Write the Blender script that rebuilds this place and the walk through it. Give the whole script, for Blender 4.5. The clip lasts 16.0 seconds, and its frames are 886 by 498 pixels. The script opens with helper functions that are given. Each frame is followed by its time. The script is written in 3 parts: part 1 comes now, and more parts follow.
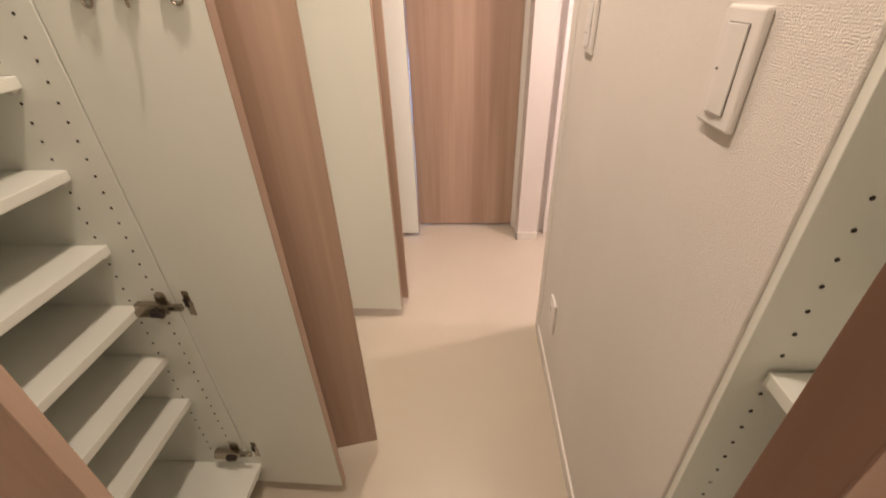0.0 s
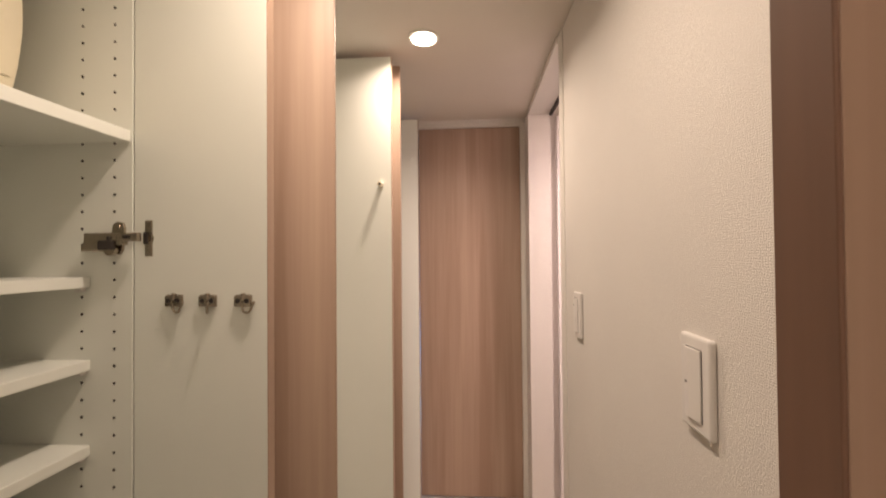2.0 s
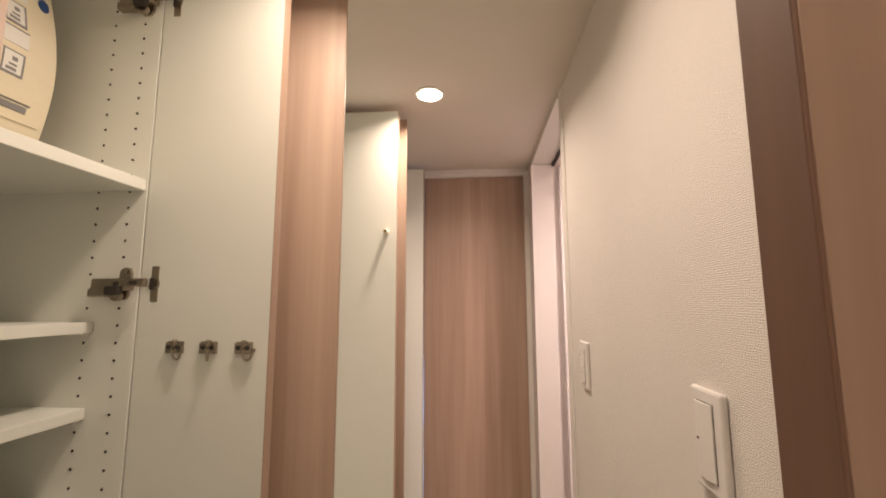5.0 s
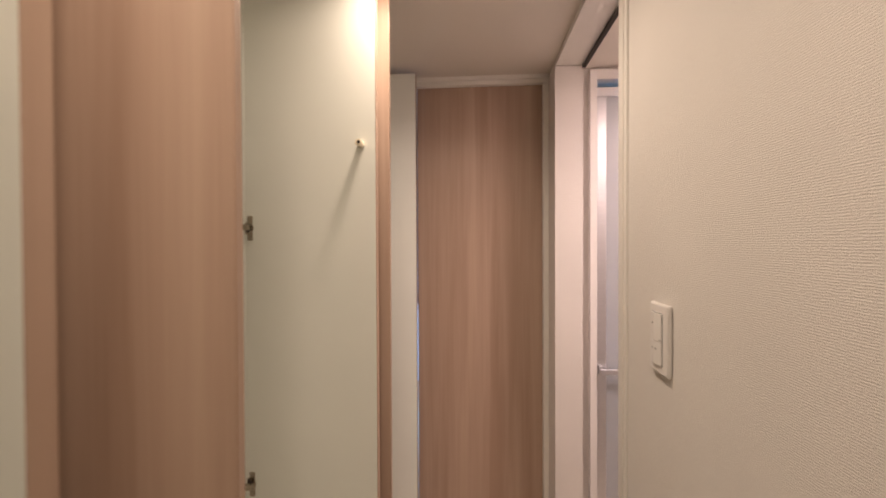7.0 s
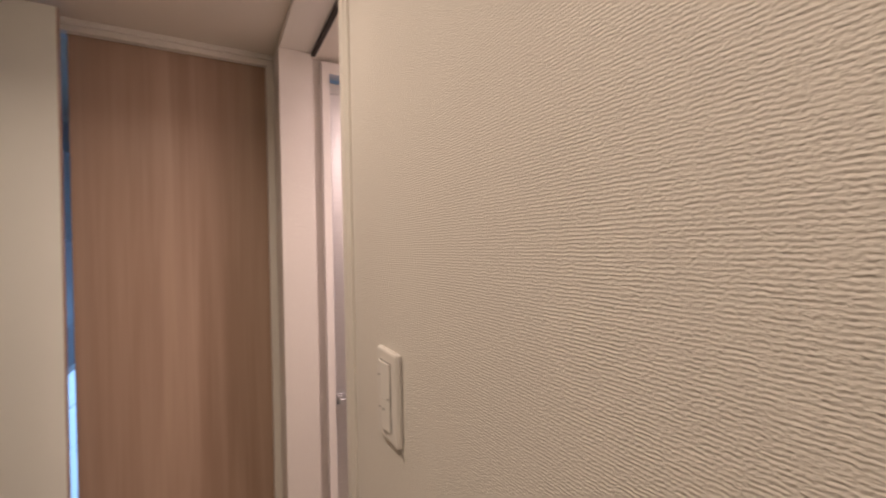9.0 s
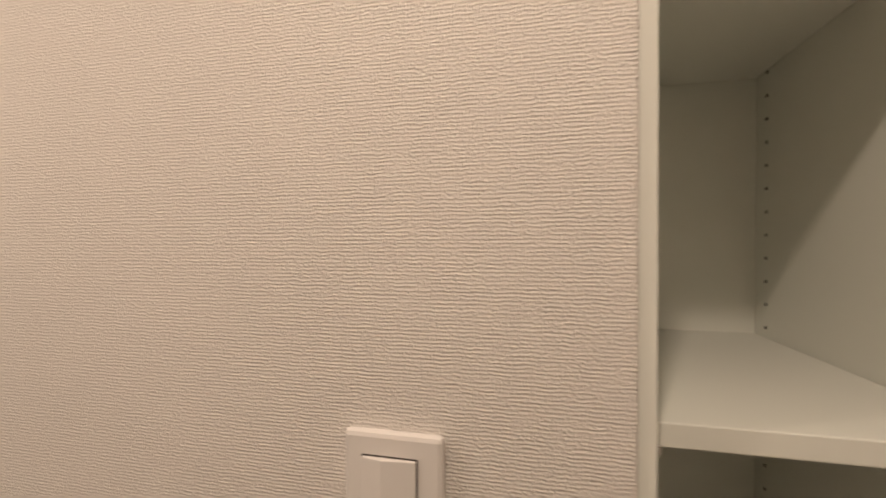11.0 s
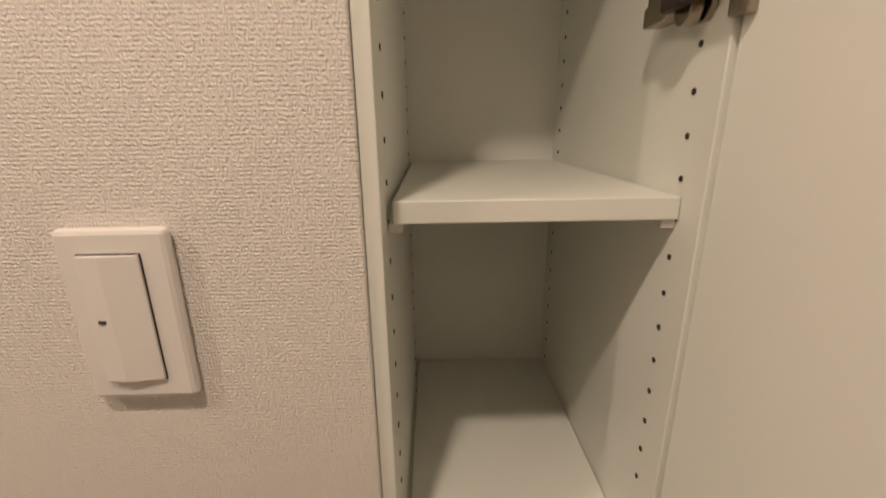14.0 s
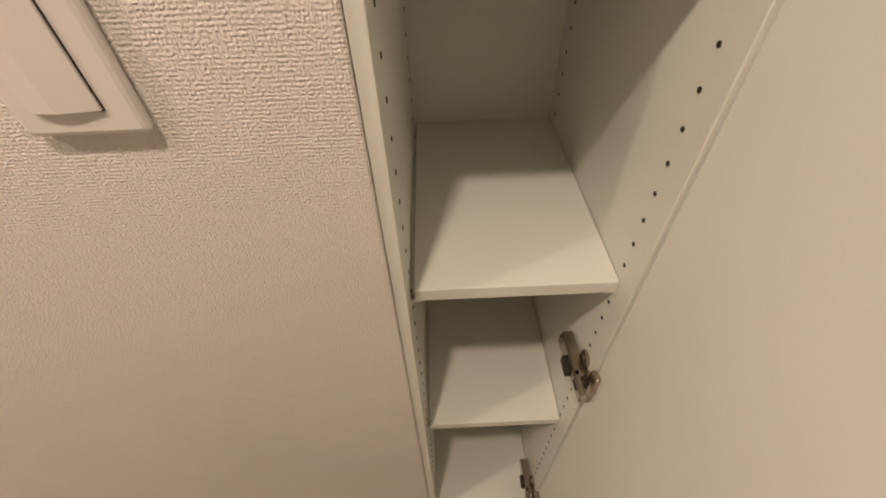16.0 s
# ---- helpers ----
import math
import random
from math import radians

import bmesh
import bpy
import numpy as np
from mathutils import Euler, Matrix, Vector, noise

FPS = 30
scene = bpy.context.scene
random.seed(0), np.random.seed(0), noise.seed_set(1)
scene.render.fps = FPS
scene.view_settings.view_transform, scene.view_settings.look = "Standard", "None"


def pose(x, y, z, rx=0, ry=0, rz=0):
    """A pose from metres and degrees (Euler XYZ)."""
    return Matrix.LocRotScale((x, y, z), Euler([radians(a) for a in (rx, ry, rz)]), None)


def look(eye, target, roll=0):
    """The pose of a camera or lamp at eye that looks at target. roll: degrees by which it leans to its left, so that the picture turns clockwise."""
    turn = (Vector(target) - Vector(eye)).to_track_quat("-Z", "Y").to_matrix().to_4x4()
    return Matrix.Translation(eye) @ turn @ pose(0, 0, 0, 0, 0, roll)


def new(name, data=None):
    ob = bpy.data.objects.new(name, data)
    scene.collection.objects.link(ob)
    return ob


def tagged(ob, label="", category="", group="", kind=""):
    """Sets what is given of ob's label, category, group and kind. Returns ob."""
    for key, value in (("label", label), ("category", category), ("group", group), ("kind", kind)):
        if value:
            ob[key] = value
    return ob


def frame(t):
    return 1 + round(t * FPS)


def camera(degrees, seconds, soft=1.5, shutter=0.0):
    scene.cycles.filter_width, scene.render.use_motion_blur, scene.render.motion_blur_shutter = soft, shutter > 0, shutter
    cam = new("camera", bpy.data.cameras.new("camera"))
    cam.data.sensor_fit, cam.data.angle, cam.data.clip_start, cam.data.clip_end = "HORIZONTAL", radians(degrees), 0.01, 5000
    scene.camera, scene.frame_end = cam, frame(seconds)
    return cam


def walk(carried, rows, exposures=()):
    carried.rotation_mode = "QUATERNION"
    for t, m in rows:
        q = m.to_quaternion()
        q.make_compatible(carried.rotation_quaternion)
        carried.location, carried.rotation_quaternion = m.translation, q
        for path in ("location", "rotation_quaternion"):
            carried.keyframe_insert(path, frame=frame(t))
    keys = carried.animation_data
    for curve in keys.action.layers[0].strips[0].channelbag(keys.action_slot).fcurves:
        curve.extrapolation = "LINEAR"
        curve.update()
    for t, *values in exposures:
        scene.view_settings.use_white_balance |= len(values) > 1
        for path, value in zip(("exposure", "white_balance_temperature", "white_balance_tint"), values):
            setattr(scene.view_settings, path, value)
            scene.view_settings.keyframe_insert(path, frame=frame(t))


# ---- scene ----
cam = camera(93.3, 16.0, soft=1.8, shutter=0.35)
PATH = [
    (0, (-0.314, -0.507, 1.323), (-0.432, 1.18, 0.256), -1.9),
    (0.5, (-0.313, -0.52, 1.346), (-0.439, 1.292, 0.509), -1.6),
    (1, (-0.317, -0.535, 1.368), (-0.45, 1.379, 0.804), -1.2),
    (1.5, (-0.314, -0.55, 1.388), (-0.454, 1.427, 1.118), -0.9),
    (2, (-0.316, -0.57, 1.411), (-0.459, 1.425, 1.44), -0.5),
    (2.5, (-0.313, -0.577, 1.42), (-0.463, 1.394, 1.719), -0.2),
    (3, (-0.314, -0.585, 1.424), (-0.464, 1.338, 1.953), 0.1),
    (3.5, (-0.316, -0.588, 1.423), (-0.47, 1.303, 2.058), 0.3),
    (4, (-0.316, -0.584, 1.416), (-0.472, 1.321, 2.005), 0.3),
    (4.5, (-0.313, -0.577, 1.412), (-0.476, 1.371, 1.834), 0.1),
    (5, (-0.311, -0.573, 1.413), (-0.478, 1.404, 1.663), -0.1),
    (5.2, (-0.312, -0.568, 1.414), (-0.482, 1.416, 1.605), -0.2),
    (7.3, (-0.36, -0.004, 1.411), (-0.498, 1.991, 1.384), -0.1),
    (7.5, (-0.334, 0.069, 1.419), (-0.445, 2.066, 1.392), -0.2),
    (8, (-0.25, 0.154, 1.438), (-0.204, 2.154, 1.412), -0.4),
    (8.2, (-0.222, 0.154, 1.442), (0.02, 2.139, 1.42), -0.4),
    (10.3, (-0.268, -0.005, 1.447), (1.458, 1.005, 1.410), -2.3),
    (10.5, (-0.279, -0.028, 1.445), (1.531, 0.824, 1.405), -2.1),
    (11, (-0.303, -0.068, 1.436), (1.645, 0.382, 1.417), -0.1),
    (11.5, (-0.318, -0.122, 1.425), (1.666, 0.131, 1.398), -0.1),
    (12, (-0.316, -0.153, 1.413), (1.68, -0.044, 1.385), -0.3),
    (12.5, (-0.315, -0.171, 1.409), (1.682, -0.16, 1.344), -0.5),
    (13, (-0.313, -0.175, 1.398), (1.68, -0.208, 1.237), -0.4),
    (13.5, (-0.306, -0.18, 1.386), (1.662, -0.227, 1.033), -0.6),
    (14, (-0.291, -0.183, 1.361), (1.625, -0.229, 0.79), -0.7),
    (14.5, (-0.284, -0.179, 1.341), (1.536, -0.228, 0.514), -1.0),
    (15, (-0.275, -0.177, 1.321), (1.415, -0.217, 0.251), -1.2),
    (15.5, (-0.264, -0.178, 1.31), (1.261, -0.211, 0.014), -1.2),
    (16, (-0.257, -0.182, 1.299), (1.137, -0.197, -0.135), -2.0),
]
EXPOSURES = [(0, 0.42), (0.5, 0.34), (1, 0.20), (1.5, 0.06), (2, 0.0), (3.5, 0.0), (5.2, 0.0), (7.3, -0.33), (8.2, -0.54), (10.5, -0.42), (11.5, -0.10), (12.5, -0.14), (14, -0.02), (16, 0.25)]
walk(cam, [(t, look(eye, target, roll)) for t, eye, target, roll in PATH], EXPOSURES)


# ---- light ----
CEIL = 2.19
world = bpy.data.worlds.new("world")
world.use_nodes = True
world.node_tree.nodes["Background"].inputs["Color"].default_value = (0.9, 0.85, 0.8, 1)
world.node_tree.nodes["Background"].inputs["Strength"].default_value = 0.02
scene.world = world
# Third spot: an added, unseen lamp that brightens the narrow cabinet's open door.
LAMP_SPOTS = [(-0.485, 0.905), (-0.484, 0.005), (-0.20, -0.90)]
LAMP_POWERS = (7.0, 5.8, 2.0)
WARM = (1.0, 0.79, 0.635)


def area_lamp(name, x, y, z, size, power, colour, target=None, shape="DISK", spread=180):
    data = bpy.data.lights.new(name, "AREA")
    data.shape, data.size, data.energy, data.color = shape, size, power, colour
    data.spread = radians(spread)
    ob = new(name, data)
    ob.matrix_world = look((x, y, z), target or (x, y + 0.0001, z - 1))
    return ob


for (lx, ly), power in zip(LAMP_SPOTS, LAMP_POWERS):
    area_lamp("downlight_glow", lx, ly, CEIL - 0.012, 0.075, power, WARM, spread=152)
for wy, power in ((0.985, 8.0), (1.18, 11.0)):
    area_lamp("washroom_glow", 0.72, wy, 2.14, 0.07, power, (1.0, 0.76, 0.73))
area_lamp("kitchen_glow", 0.6, 3.2, 1.25, 0.7, 24.0, (0.32, 0.58, 1.0), (-0.9, 3.3, 0.45), "SQUARE", 80)


# ---- materials ----
def material(name, colour, rough=0.5, metal=0.0, var=0.06, grain=(30, 30, 30), bump=0.0, bump_scale=None, spec=0.5):
    m = bpy.data.materials.new(name)
    m.use_nodes = True
    n, l = m.node_tree.nodes, m.node_tree.links
    b = n["Principled BSDF"]
    b.inputs["Roughness"].default_value, b.inputs["Metallic"].default_value = rough, metal
    b.inputs["Specular IOR Level"].default_value = spec
    co = n.new("ShaderNodeTexCoord")
    mp = n.new("ShaderNodeMapping")
    mp.inputs["Scale"].default_value = grain
    l.new(co.outputs["Object"], mp.inputs["Vector"])
    t = n.new("ShaderNodeTexNoise")
    t.inputs["Scale"].default_value, t.inputs["Detail"].default_value = 1.0, 5.0
    l.new(mp.outputs["Vector"], t.inputs["Vector"])
    r = n.new("ShaderNodeValToRGB")
    r.color_ramp.elements[0].position, r.color_ramp.elements[1].position = 0.3, 0.7
    for e, k in zip(r.color_ramp.elements, (1 - var, 1 + var)):
        e.color = (*(min(c * k, 1) for c in colour), 1)
    l.new(t.outputs["Fac"], r.inputs["Fac"])
    l.new(r.outputs["Color"], b.inputs["Base Color"])
    if bump:
        m2 = n.new("ShaderNodeMapping")
        m2.inputs["Scale"].default_value = bump_scale or grain
        l.new(co.outputs["Object"], m2.inputs["Vector"])
        t2 = n.new("ShaderNodeTexNoise")
        t2.inputs["Scale"].default_value, t2.inputs["Detail"].default_value = 1.0, 3.0
        l.new(m2.outputs["Vector"], t2.inputs["Vector"])
        bp = n.new("ShaderNodeBump")
        bp.inputs["Strength"].default_value, bp.inputs["Distance"].default_value = 1.0, bump
        l.new(t2.outputs["Fac"], bp.inputs["Height"])
        l.new(bp.outputs["Normal"], b.inputs["Normal"])
    return m


def wood_material(name, light, dark, rough=0.42):
    """Vertical-grain laminate: broad cathedral bands, fine pores and a faint stain."""
    m = bpy.data.materials.new(name)
    m.use_nodes = True
    n, l = m.node_tree.nodes, m.node_tree.links
    b = n["Principled BSDF"]
    b.inputs["Roughness"].default_value = rough
    co = n.new("ShaderNodeTexCoord")
    info = n.new("ShaderNodeObjectInfo")
    add = n.new("ShaderNodeVectorMath")
    add.operation = "ADD"
    l.new(co.outputs["Object"], add.inputs[0])
    l.new(info.outputs["Random"], add.inputs[1])
    out = []
    for sc, det, dist in (((11, 11, 0.45), 2.0, 0.6), ((150, 150, 3.0), 4.0, 0.2), ((34, 34, 1.2), 3.0, 0.9)):
        mp = n.new("ShaderNodeMapping")
        mp.inputs["Scale"].default_value = sc
        l.new(add.outputs[0], mp.inputs["Vector"])
        t = n.new("ShaderNodeTexNoise")
        t.inputs["Scale"].default_value, t.inputs["Detail"].default_value, t.inputs["Distortion"].default_value = 1.0, det, dist
        l.new(mp.outputs["Vector"], t.inputs["Vector"])
        out.append(t.outputs["Fac"])
    m1 = n.new("ShaderNodeMath")
    m1.operation = "MULTIPLY_ADD"
    m1.inputs[1].default_value = 0.22
    l.new(out[1], m1.inputs[0])
    l.new(out[0], m1.inputs[2])
    m2 = n.new("ShaderNodeMath")
    m2.operation = "MULTIPLY_ADD"
    m2.inputs[1].default_value = 0.32
    l.new(out[2], m2.inputs[0])
    l.new(m1.outputs[0], m2.inputs[2])
    r = n.new("ShaderNodeValToRGB")
    m3 = n.new("ShaderNodeMapRange")
    m3.inputs["From Min"].default_value, m3.inputs["From Max"].default_value = 0.55, 1.1
    l.new(m2.outputs[0], m3.inputs["Value"])
    r.color_ramp.elements[0].color, r.color_ramp.elements[1].color = (*dark, 1), (*light, 1)
    l.new(m3.outputs["Result"], r.inputs["Fac"])
    l.new(r.outputs["Color"], b.inputs["Base Color"])
    bp = n.new("ShaderNodeBump")
    bp.inputs["Strength"].default_value, bp.inputs["Distance"].default_value = 0.5, 0.0003
    l.new(out[1], bp.inputs["Height"])
    l.new(bp.outputs["Normal"], b.inputs["Normal"])
    return m


def wallpaper_material(name, colour):
    """Vinyl wallpaper embossed like a coarse linen weave."""
    m = bpy.data.materials.new(name)
    m.use_nodes = True
    n, l = m.node_tree.nodes, m.node_tree.links
    b = n["Principled BSDF"]
    b.inputs["Roughness"].default_value, b.inputs["Specular IOR Level"].default_value = 0.62, 0.35
    co = n.new("ShaderNodeTexCoord")
    parts = []
    for sc, det in (((70, 70, 330), 1.0), ((430, 430, 520), 1.0), ((3, 3, 3), 3.0)):
        mp = n.new("ShaderNodeMapping")
        mp.inputs["Scale"].default_value = sc
        l.new(co.outputs["Object"], mp.inputs["Vector"])
        t = n.new("ShaderNodeTexNoise")
        t.inputs["Scale"].default_value, t.inputs["Detail"].default_value = 1.0, det
        l.new(mp.outputs["Vector"], t.inputs["Vector"])
        parts.append(t.outputs["Fac"])
    # even weft threads 3 mm apart, broken by slubs and by small knots and pits
    weft = n.new("ShaderNodeTexWave")
    weft.wave_type, weft.bands_direction = "BANDS", "Z"
    weft.inputs["Scale"].default_value, weft.inputs["Distortion"].default_value = 105.0, 2.2
    weft.inputs["Detail"].default_value, weft.inputs["Detail Scale"].default_value = 1.0, 0.7
    l.new(co.outputs["Object"], weft.inputs["Vector"])
    warp = n.new("ShaderNodeTexWave")
    warp.wave_type, warp.bands_direction = "BANDS", "Y"
    warp.inputs["Scale"].default_value, warp.inputs["Distortion"].default_value = 128.0, 4.0
    warp.inputs["Detail"].default_value, warp.inputs["Detail Scale"].default_value = 1.0, 0.9
    l.new(co.outputs["Object"], warp.inputs["Vector"])
    height = weft.outputs["Fac"]
    for other, k in ((warp.outputs["Fac"], 0.8), (parts[0], 0.8), (parts[1], 5.4)):
        a = n.new("ShaderNodeMath")
        a.operation = "MULTIPLY_ADD"
        a.inputs[1].default_value = k
        l.new(other, a.inputs[0])
        l.new(height, a.inputs[2])
        height = a.outputs[0]
    bp = n.new("ShaderNodeBump")
    bp.inputs["Strength"].default_value, bp.inputs["Distance"].default_value = 1.0, 0.00026
    l.new(height, bp.inputs["Height"])
    l.new(bp.outputs["Normal"], b.inputs["Normal"])
    r = n.new("ShaderNodeValToRGB")
    r.color_ramp.elements[0].position, r.color_ramp.elements[1].position = 0.3, 0.7
    for e, k in zip(r.color_ramp.elements, (0.97, 1.02)):
        e.color = (*(c * k for c in colour), 1)
    l.new(parts[2], r.inputs["Fac"])
    l.new(r.outputs["Color"], b.inputs["Base Color"])
    return m


def glow_material(name, colour, strength):
    m = bpy.data.materials.new(name)
    m.use_nodes = True
    b = m.node_tree.nodes["Principled BSDF"]
    b.inputs["Base Color"].default_value = (0.8, 0.8, 0.8, 1)
    b.inputs["Emission Color"].default_value = (*colour, 1)
    b.inputs["Emission Strength"].default_value = strength
    return m


def frosted_material(name):
    m = bpy.data.materials.new(name)
    m.use_nodes = True
    b = m.node_tree.nodes["Principled BSDF"]
    b.inputs["Base Color"].default_value = (0.60, 0.61, 0.63, 1)
    b.inputs["Roughness"].default_value = 0.25
    b.inputs["Transmission Weight"].default_value = 0.35
    return m


WALL = wallpaper_material("wallpaper", (0.78, 0.742, 0.698))
CEILING = material("ceiling_paper", (0.74, 0.69, 0.62), 0.75, var=0.02, grain=(3, 3, 3), bump=0.0006, bump_scale=(260, 260, 260))
FLOOR = material("pale_vinyl", (0.53, 0.475, 0.385), 0.34, var=0.03, grain=(2.5, 2.5, 2.5), bump=0.0002, bump_scale=(120, 120, 120))
WHITE = material("white_melamine", (0.80, 0.81, 0.75), 0.36, var=0.015, grain=(4, 4, 4), bump=0.00008, bump_scale=(300, 300, 300))
TRIM = material("white_trim", (0.78, 0.75, 0.70), 0.42, var=0.02, grain=(6, 6, 6))
WOOD = wood_material("oak_laminate", (0.53, 0.39, 0.30), (0.365, 0.245, 0.18))
# Edge brown with shade put in, for the shadowed gap at the wall's end.
WOOD_SHADED = material("shaded_edge_band", (0.22, 0.125, 0.085), 0.5, var=0.1, grain=(60, 60, 3))
METAL = material("nickel", (0.40, 0.345, 0.28), 0.27, 1.0, var=0.08, grain=(40, 40, 40))
DARK = material("dark_recess", (0.03, 0.022, 0.018), 0.7, var=0.1)
PLASTIC = material("white_plastic", (0.77, 0.74, 0.71), 0.32, var=0.01, grain=(8, 8, 8))
IVORY = material("ivory_plastic", (0.80, 0.72, 0.55), 0.4, var=0.015, grain=(8, 8, 8))
PAPER = material("label_paper", (0.82, 0.80, 0.76), 0.6, var=0.02)
GREY = material("grey_print", (0.25, 0.24, 0.24), 0.6, var=0.05)
BLUE = material("blue_badge", (0.02, 0.07, 0.24), 0.35, var=0.05)
ALU = material("aluminium", (0.66, 0.66, 0.68), 0.3, 0.9, var=0.04, grain=(4, 4, 200))
FROST = frosted_material("frosted_panel")
KITCHEN = material("kitchen_white", (0.78, 0.80, 0.84), 0.25, var=0.02)
LAMP = glow_material("lamp_diffuser", (1.0, 0.86, 0.66), 14.0)


# ---- geometry helpers ----
def box(x0, x1, y0, y1, z0, z1, bevel=0.0012, m=None):
    bm = bmesh.new()
    bmesh.ops.create_cube(bm, size=1.0)
    bmesh.ops.transform(bm, verts=bm.verts, matrix=Matrix.Translation(((x0 + x1) / 2, (y0 + y1) / 2, (z0 + z1) / 2)) @ Matrix.Diagonal((abs(x1 - x0), abs(y1 - y0), abs(z1 - z0), 1)))
    if bevel:
        bmesh.ops.bevel(bm, geom=bm.edges[:], offset=bevel, segments=2, affect="EDGES", profile=0.5)
    if m:
        bmesh.ops.transform(bm, verts=bm.verts, matrix=m)
    return bm


def tube(radius, depth, m=None, segments=20, radius2=None, bevel=0.0):
    bm = bmesh.new()
    bmesh.ops.create_cone(bm, cap_ends=True, segments=segments, radius1=radius, radius2=radius if radius2 is None else radius2, depth=depth)
    if bevel:
        rims = [e for e in bm.edges if abs(e.verts[0].co.z - e.verts[1].co.z) < 1e-6 and len(e.link_faces) == 2]
        bmesh.ops.bevel(bm, geom=rims, offset=bevel, segments=2, affect="EDGES", profile=0.5)
    if m:
        bmesh.ops.transform(bm, verts=bm.verts, matrix=m)
    return bm


def prism(outline, depth, m=None, bevel=0.0):
    """A flat outline in x and y, thick along z."""
    bm = bmesh.new()
    low = bm.faces.new([bm.verts.new((x, y, 0)) for x, y in outline])
    up = bmesh.ops.extrude_face_region(bm, geom=[low])
    bmesh.ops.translate(bm, verts=[v for v in up["geom"] if isinstance(v, bmesh.types.BMVert)], vec=(0, 0, depth))
    bmesh.ops.recalc_face_normals(bm, faces=bm.faces)
    if bevel:
        bmesh.ops.bevel(bm, geom=bm.edges[:], offset=bevel, segments=2, affect="EDGES", profile=0.5)
    if m:
        bmesh.ops.transform(bm, verts=bm.verts, matrix=m)
    return bm


def sweep(points, radius, m=None, sides=10):
    """A bent round rod through the points."""
    bm = bmesh.new()
    pts = [Vector(p) for p in points]
    rings = []
    for i, p in enumerate(pts):
        d = (pts[min(i + 1, len(pts) - 1)] - pts[max(i - 1, 0)]).normalized()
        q = d.to_track_quat("Z", "Y")
        rings.append([bm.verts.new(p + q @ Vector((radius * math.cos(a), radius * math.sin(a), 0))) for a in (2 * math.pi * k / sides for k in range(sides))])
    for r0, r1 in zip(rings, rings[1:]):
        for k in range(sides):
            bm.faces.new((r0[k], r0[(k + 1) % sides], r1[(k + 1) % sides], r1[k]))
    bm.faces.new(rings[0][::-1])
    bm.faces.new(rings[-1])
    bmesh.ops.recalc_face_normals(bm, faces=bm.faces)
    if m:
        bmesh.ops.transform(bm, verts=bm.verts, matrix=m)
    return bm


def merged(*meshes):
    out = bmesh.new()
    for bm in meshes:
        data = bpy.data.meshes.new("scratch")
        bm.to_mesh(data)
        out.from_mesh(data)
        bm.free()
        bpy.data.meshes.remove(data)
    return out


BASES = {}


def thing(name, base, label, category, group="", kind=""):
    ob = new(name)
    ob.empty_display_size = 0.05
    ob.location = base
    BASES[ob.name] = Vector(base)
    return tagged(ob, label, category, group, kind)


def part(name, bm, mat, parent, label="", base=None):
    """Link a bmesh given in world places as one mesh under a thing or a part."""
    origin = BASES[parent.name]
    bmesh.ops.translate(bm, verts=bm.verts, vec=-origin)
    data = bpy.data.meshes.new(name)
    bm.to_mesh(data)
    bm.free()
    for f in data.polygons:
        f.use_smooth = False
    data.materials.append(mat)
    ob = new(name, data)
    ob.parent = parent
    BASES[ob.name] = origin
    return tagged(ob, label)


def solid(name, bm, mat, label, category, kind="structure"):
    data = bpy.data.meshes.new(name)
    bm.to_mesh(data)
    bm.free()
    data.materials.append(mat)
    ob = new(name, data)
    BASES[ob.name] = Vector((0, 0, 0))
    return tagged(ob, label, category, "", kind)


# ---- setting ----
solid("floor", box(-1.6, 1.4, -1.7, 4.6, -0.06, 0.0, 0), FLOOR, "pale beige vinyl floor with a soft sheen", "floor")
solid("ceiling", box(-1.6, 1.4, -1.7, 1.96, CEIL, CEIL + 0.06, 0), CEILING, "off-white papered hallway ceiling", "ceiling")
solid("wall_right", box(0.0, 0.10, -0.133, 0.887, 0, CEIL, 0.002), WALL, "cream wall with linen-embossed wallpaper", "wall")
solid("wall_entry_right", box(0.0, 0.10, -1.2, -0.4075, 0, CEIL, 0.002), WALL, "cream wall with linen-embossed wallpaper", "wall")
# Unseen entrance walls, set close to bounce light back onto the doors.
solid("wall_entry_bounce", box(-1.5, 0.1, -1.12, -1.02, 0, CEIL, 0), WALL, "unseen cream papered entrance wall, added close by to bounce light", "wall")
solid("wall_left_entry_bounce", box(-1.07, -0.97, -1.2, -0.42, 0, CEIL, 0), WALL, "unseen cream papered entrance side wall, added to bounce light", "wall")
solid("wall_left", box(-1.48, -1.38, -0.45, 1.96, 0, CEIL, 0), WALL, "cream papered wall behind the cupboards", "wall")
solid("wall_behind_cabinet", box(0.44, 0.54, -0.60, 0.90, 0, CEIL, 0), WALL, "plain wall behind the recessed cabinet", "wall")
solid("wall_pillar", box(-0.015, 0.102, 1.699, 1.96, 0, 2.165, 0.002), WALL, "pale papered pillar beside the end door", "wall")
solid("wall_end_left", box(-1.38, -0.72, 1.86, 1.96, 0, CEIL, 0), WALL, "cream papered end wall", "wall")
solid("wall_header", box(-0.012, 0.102, 0.942, 1.96, 2.166, CEIL, 0.001), TRIM, "white header over the washroom opening", "wall")
solid("wall_washroom_side", box(1.2, 1.3, 0.8, 1.96, 0, CEIL, 0), WALL, "pale washroom side wall", "wall")
solid("wall_washroom_near", box(0.10, 1.2, 0.85, 0.95, 0, CEIL, 0), WALL, "pale washroom wall", "wall")
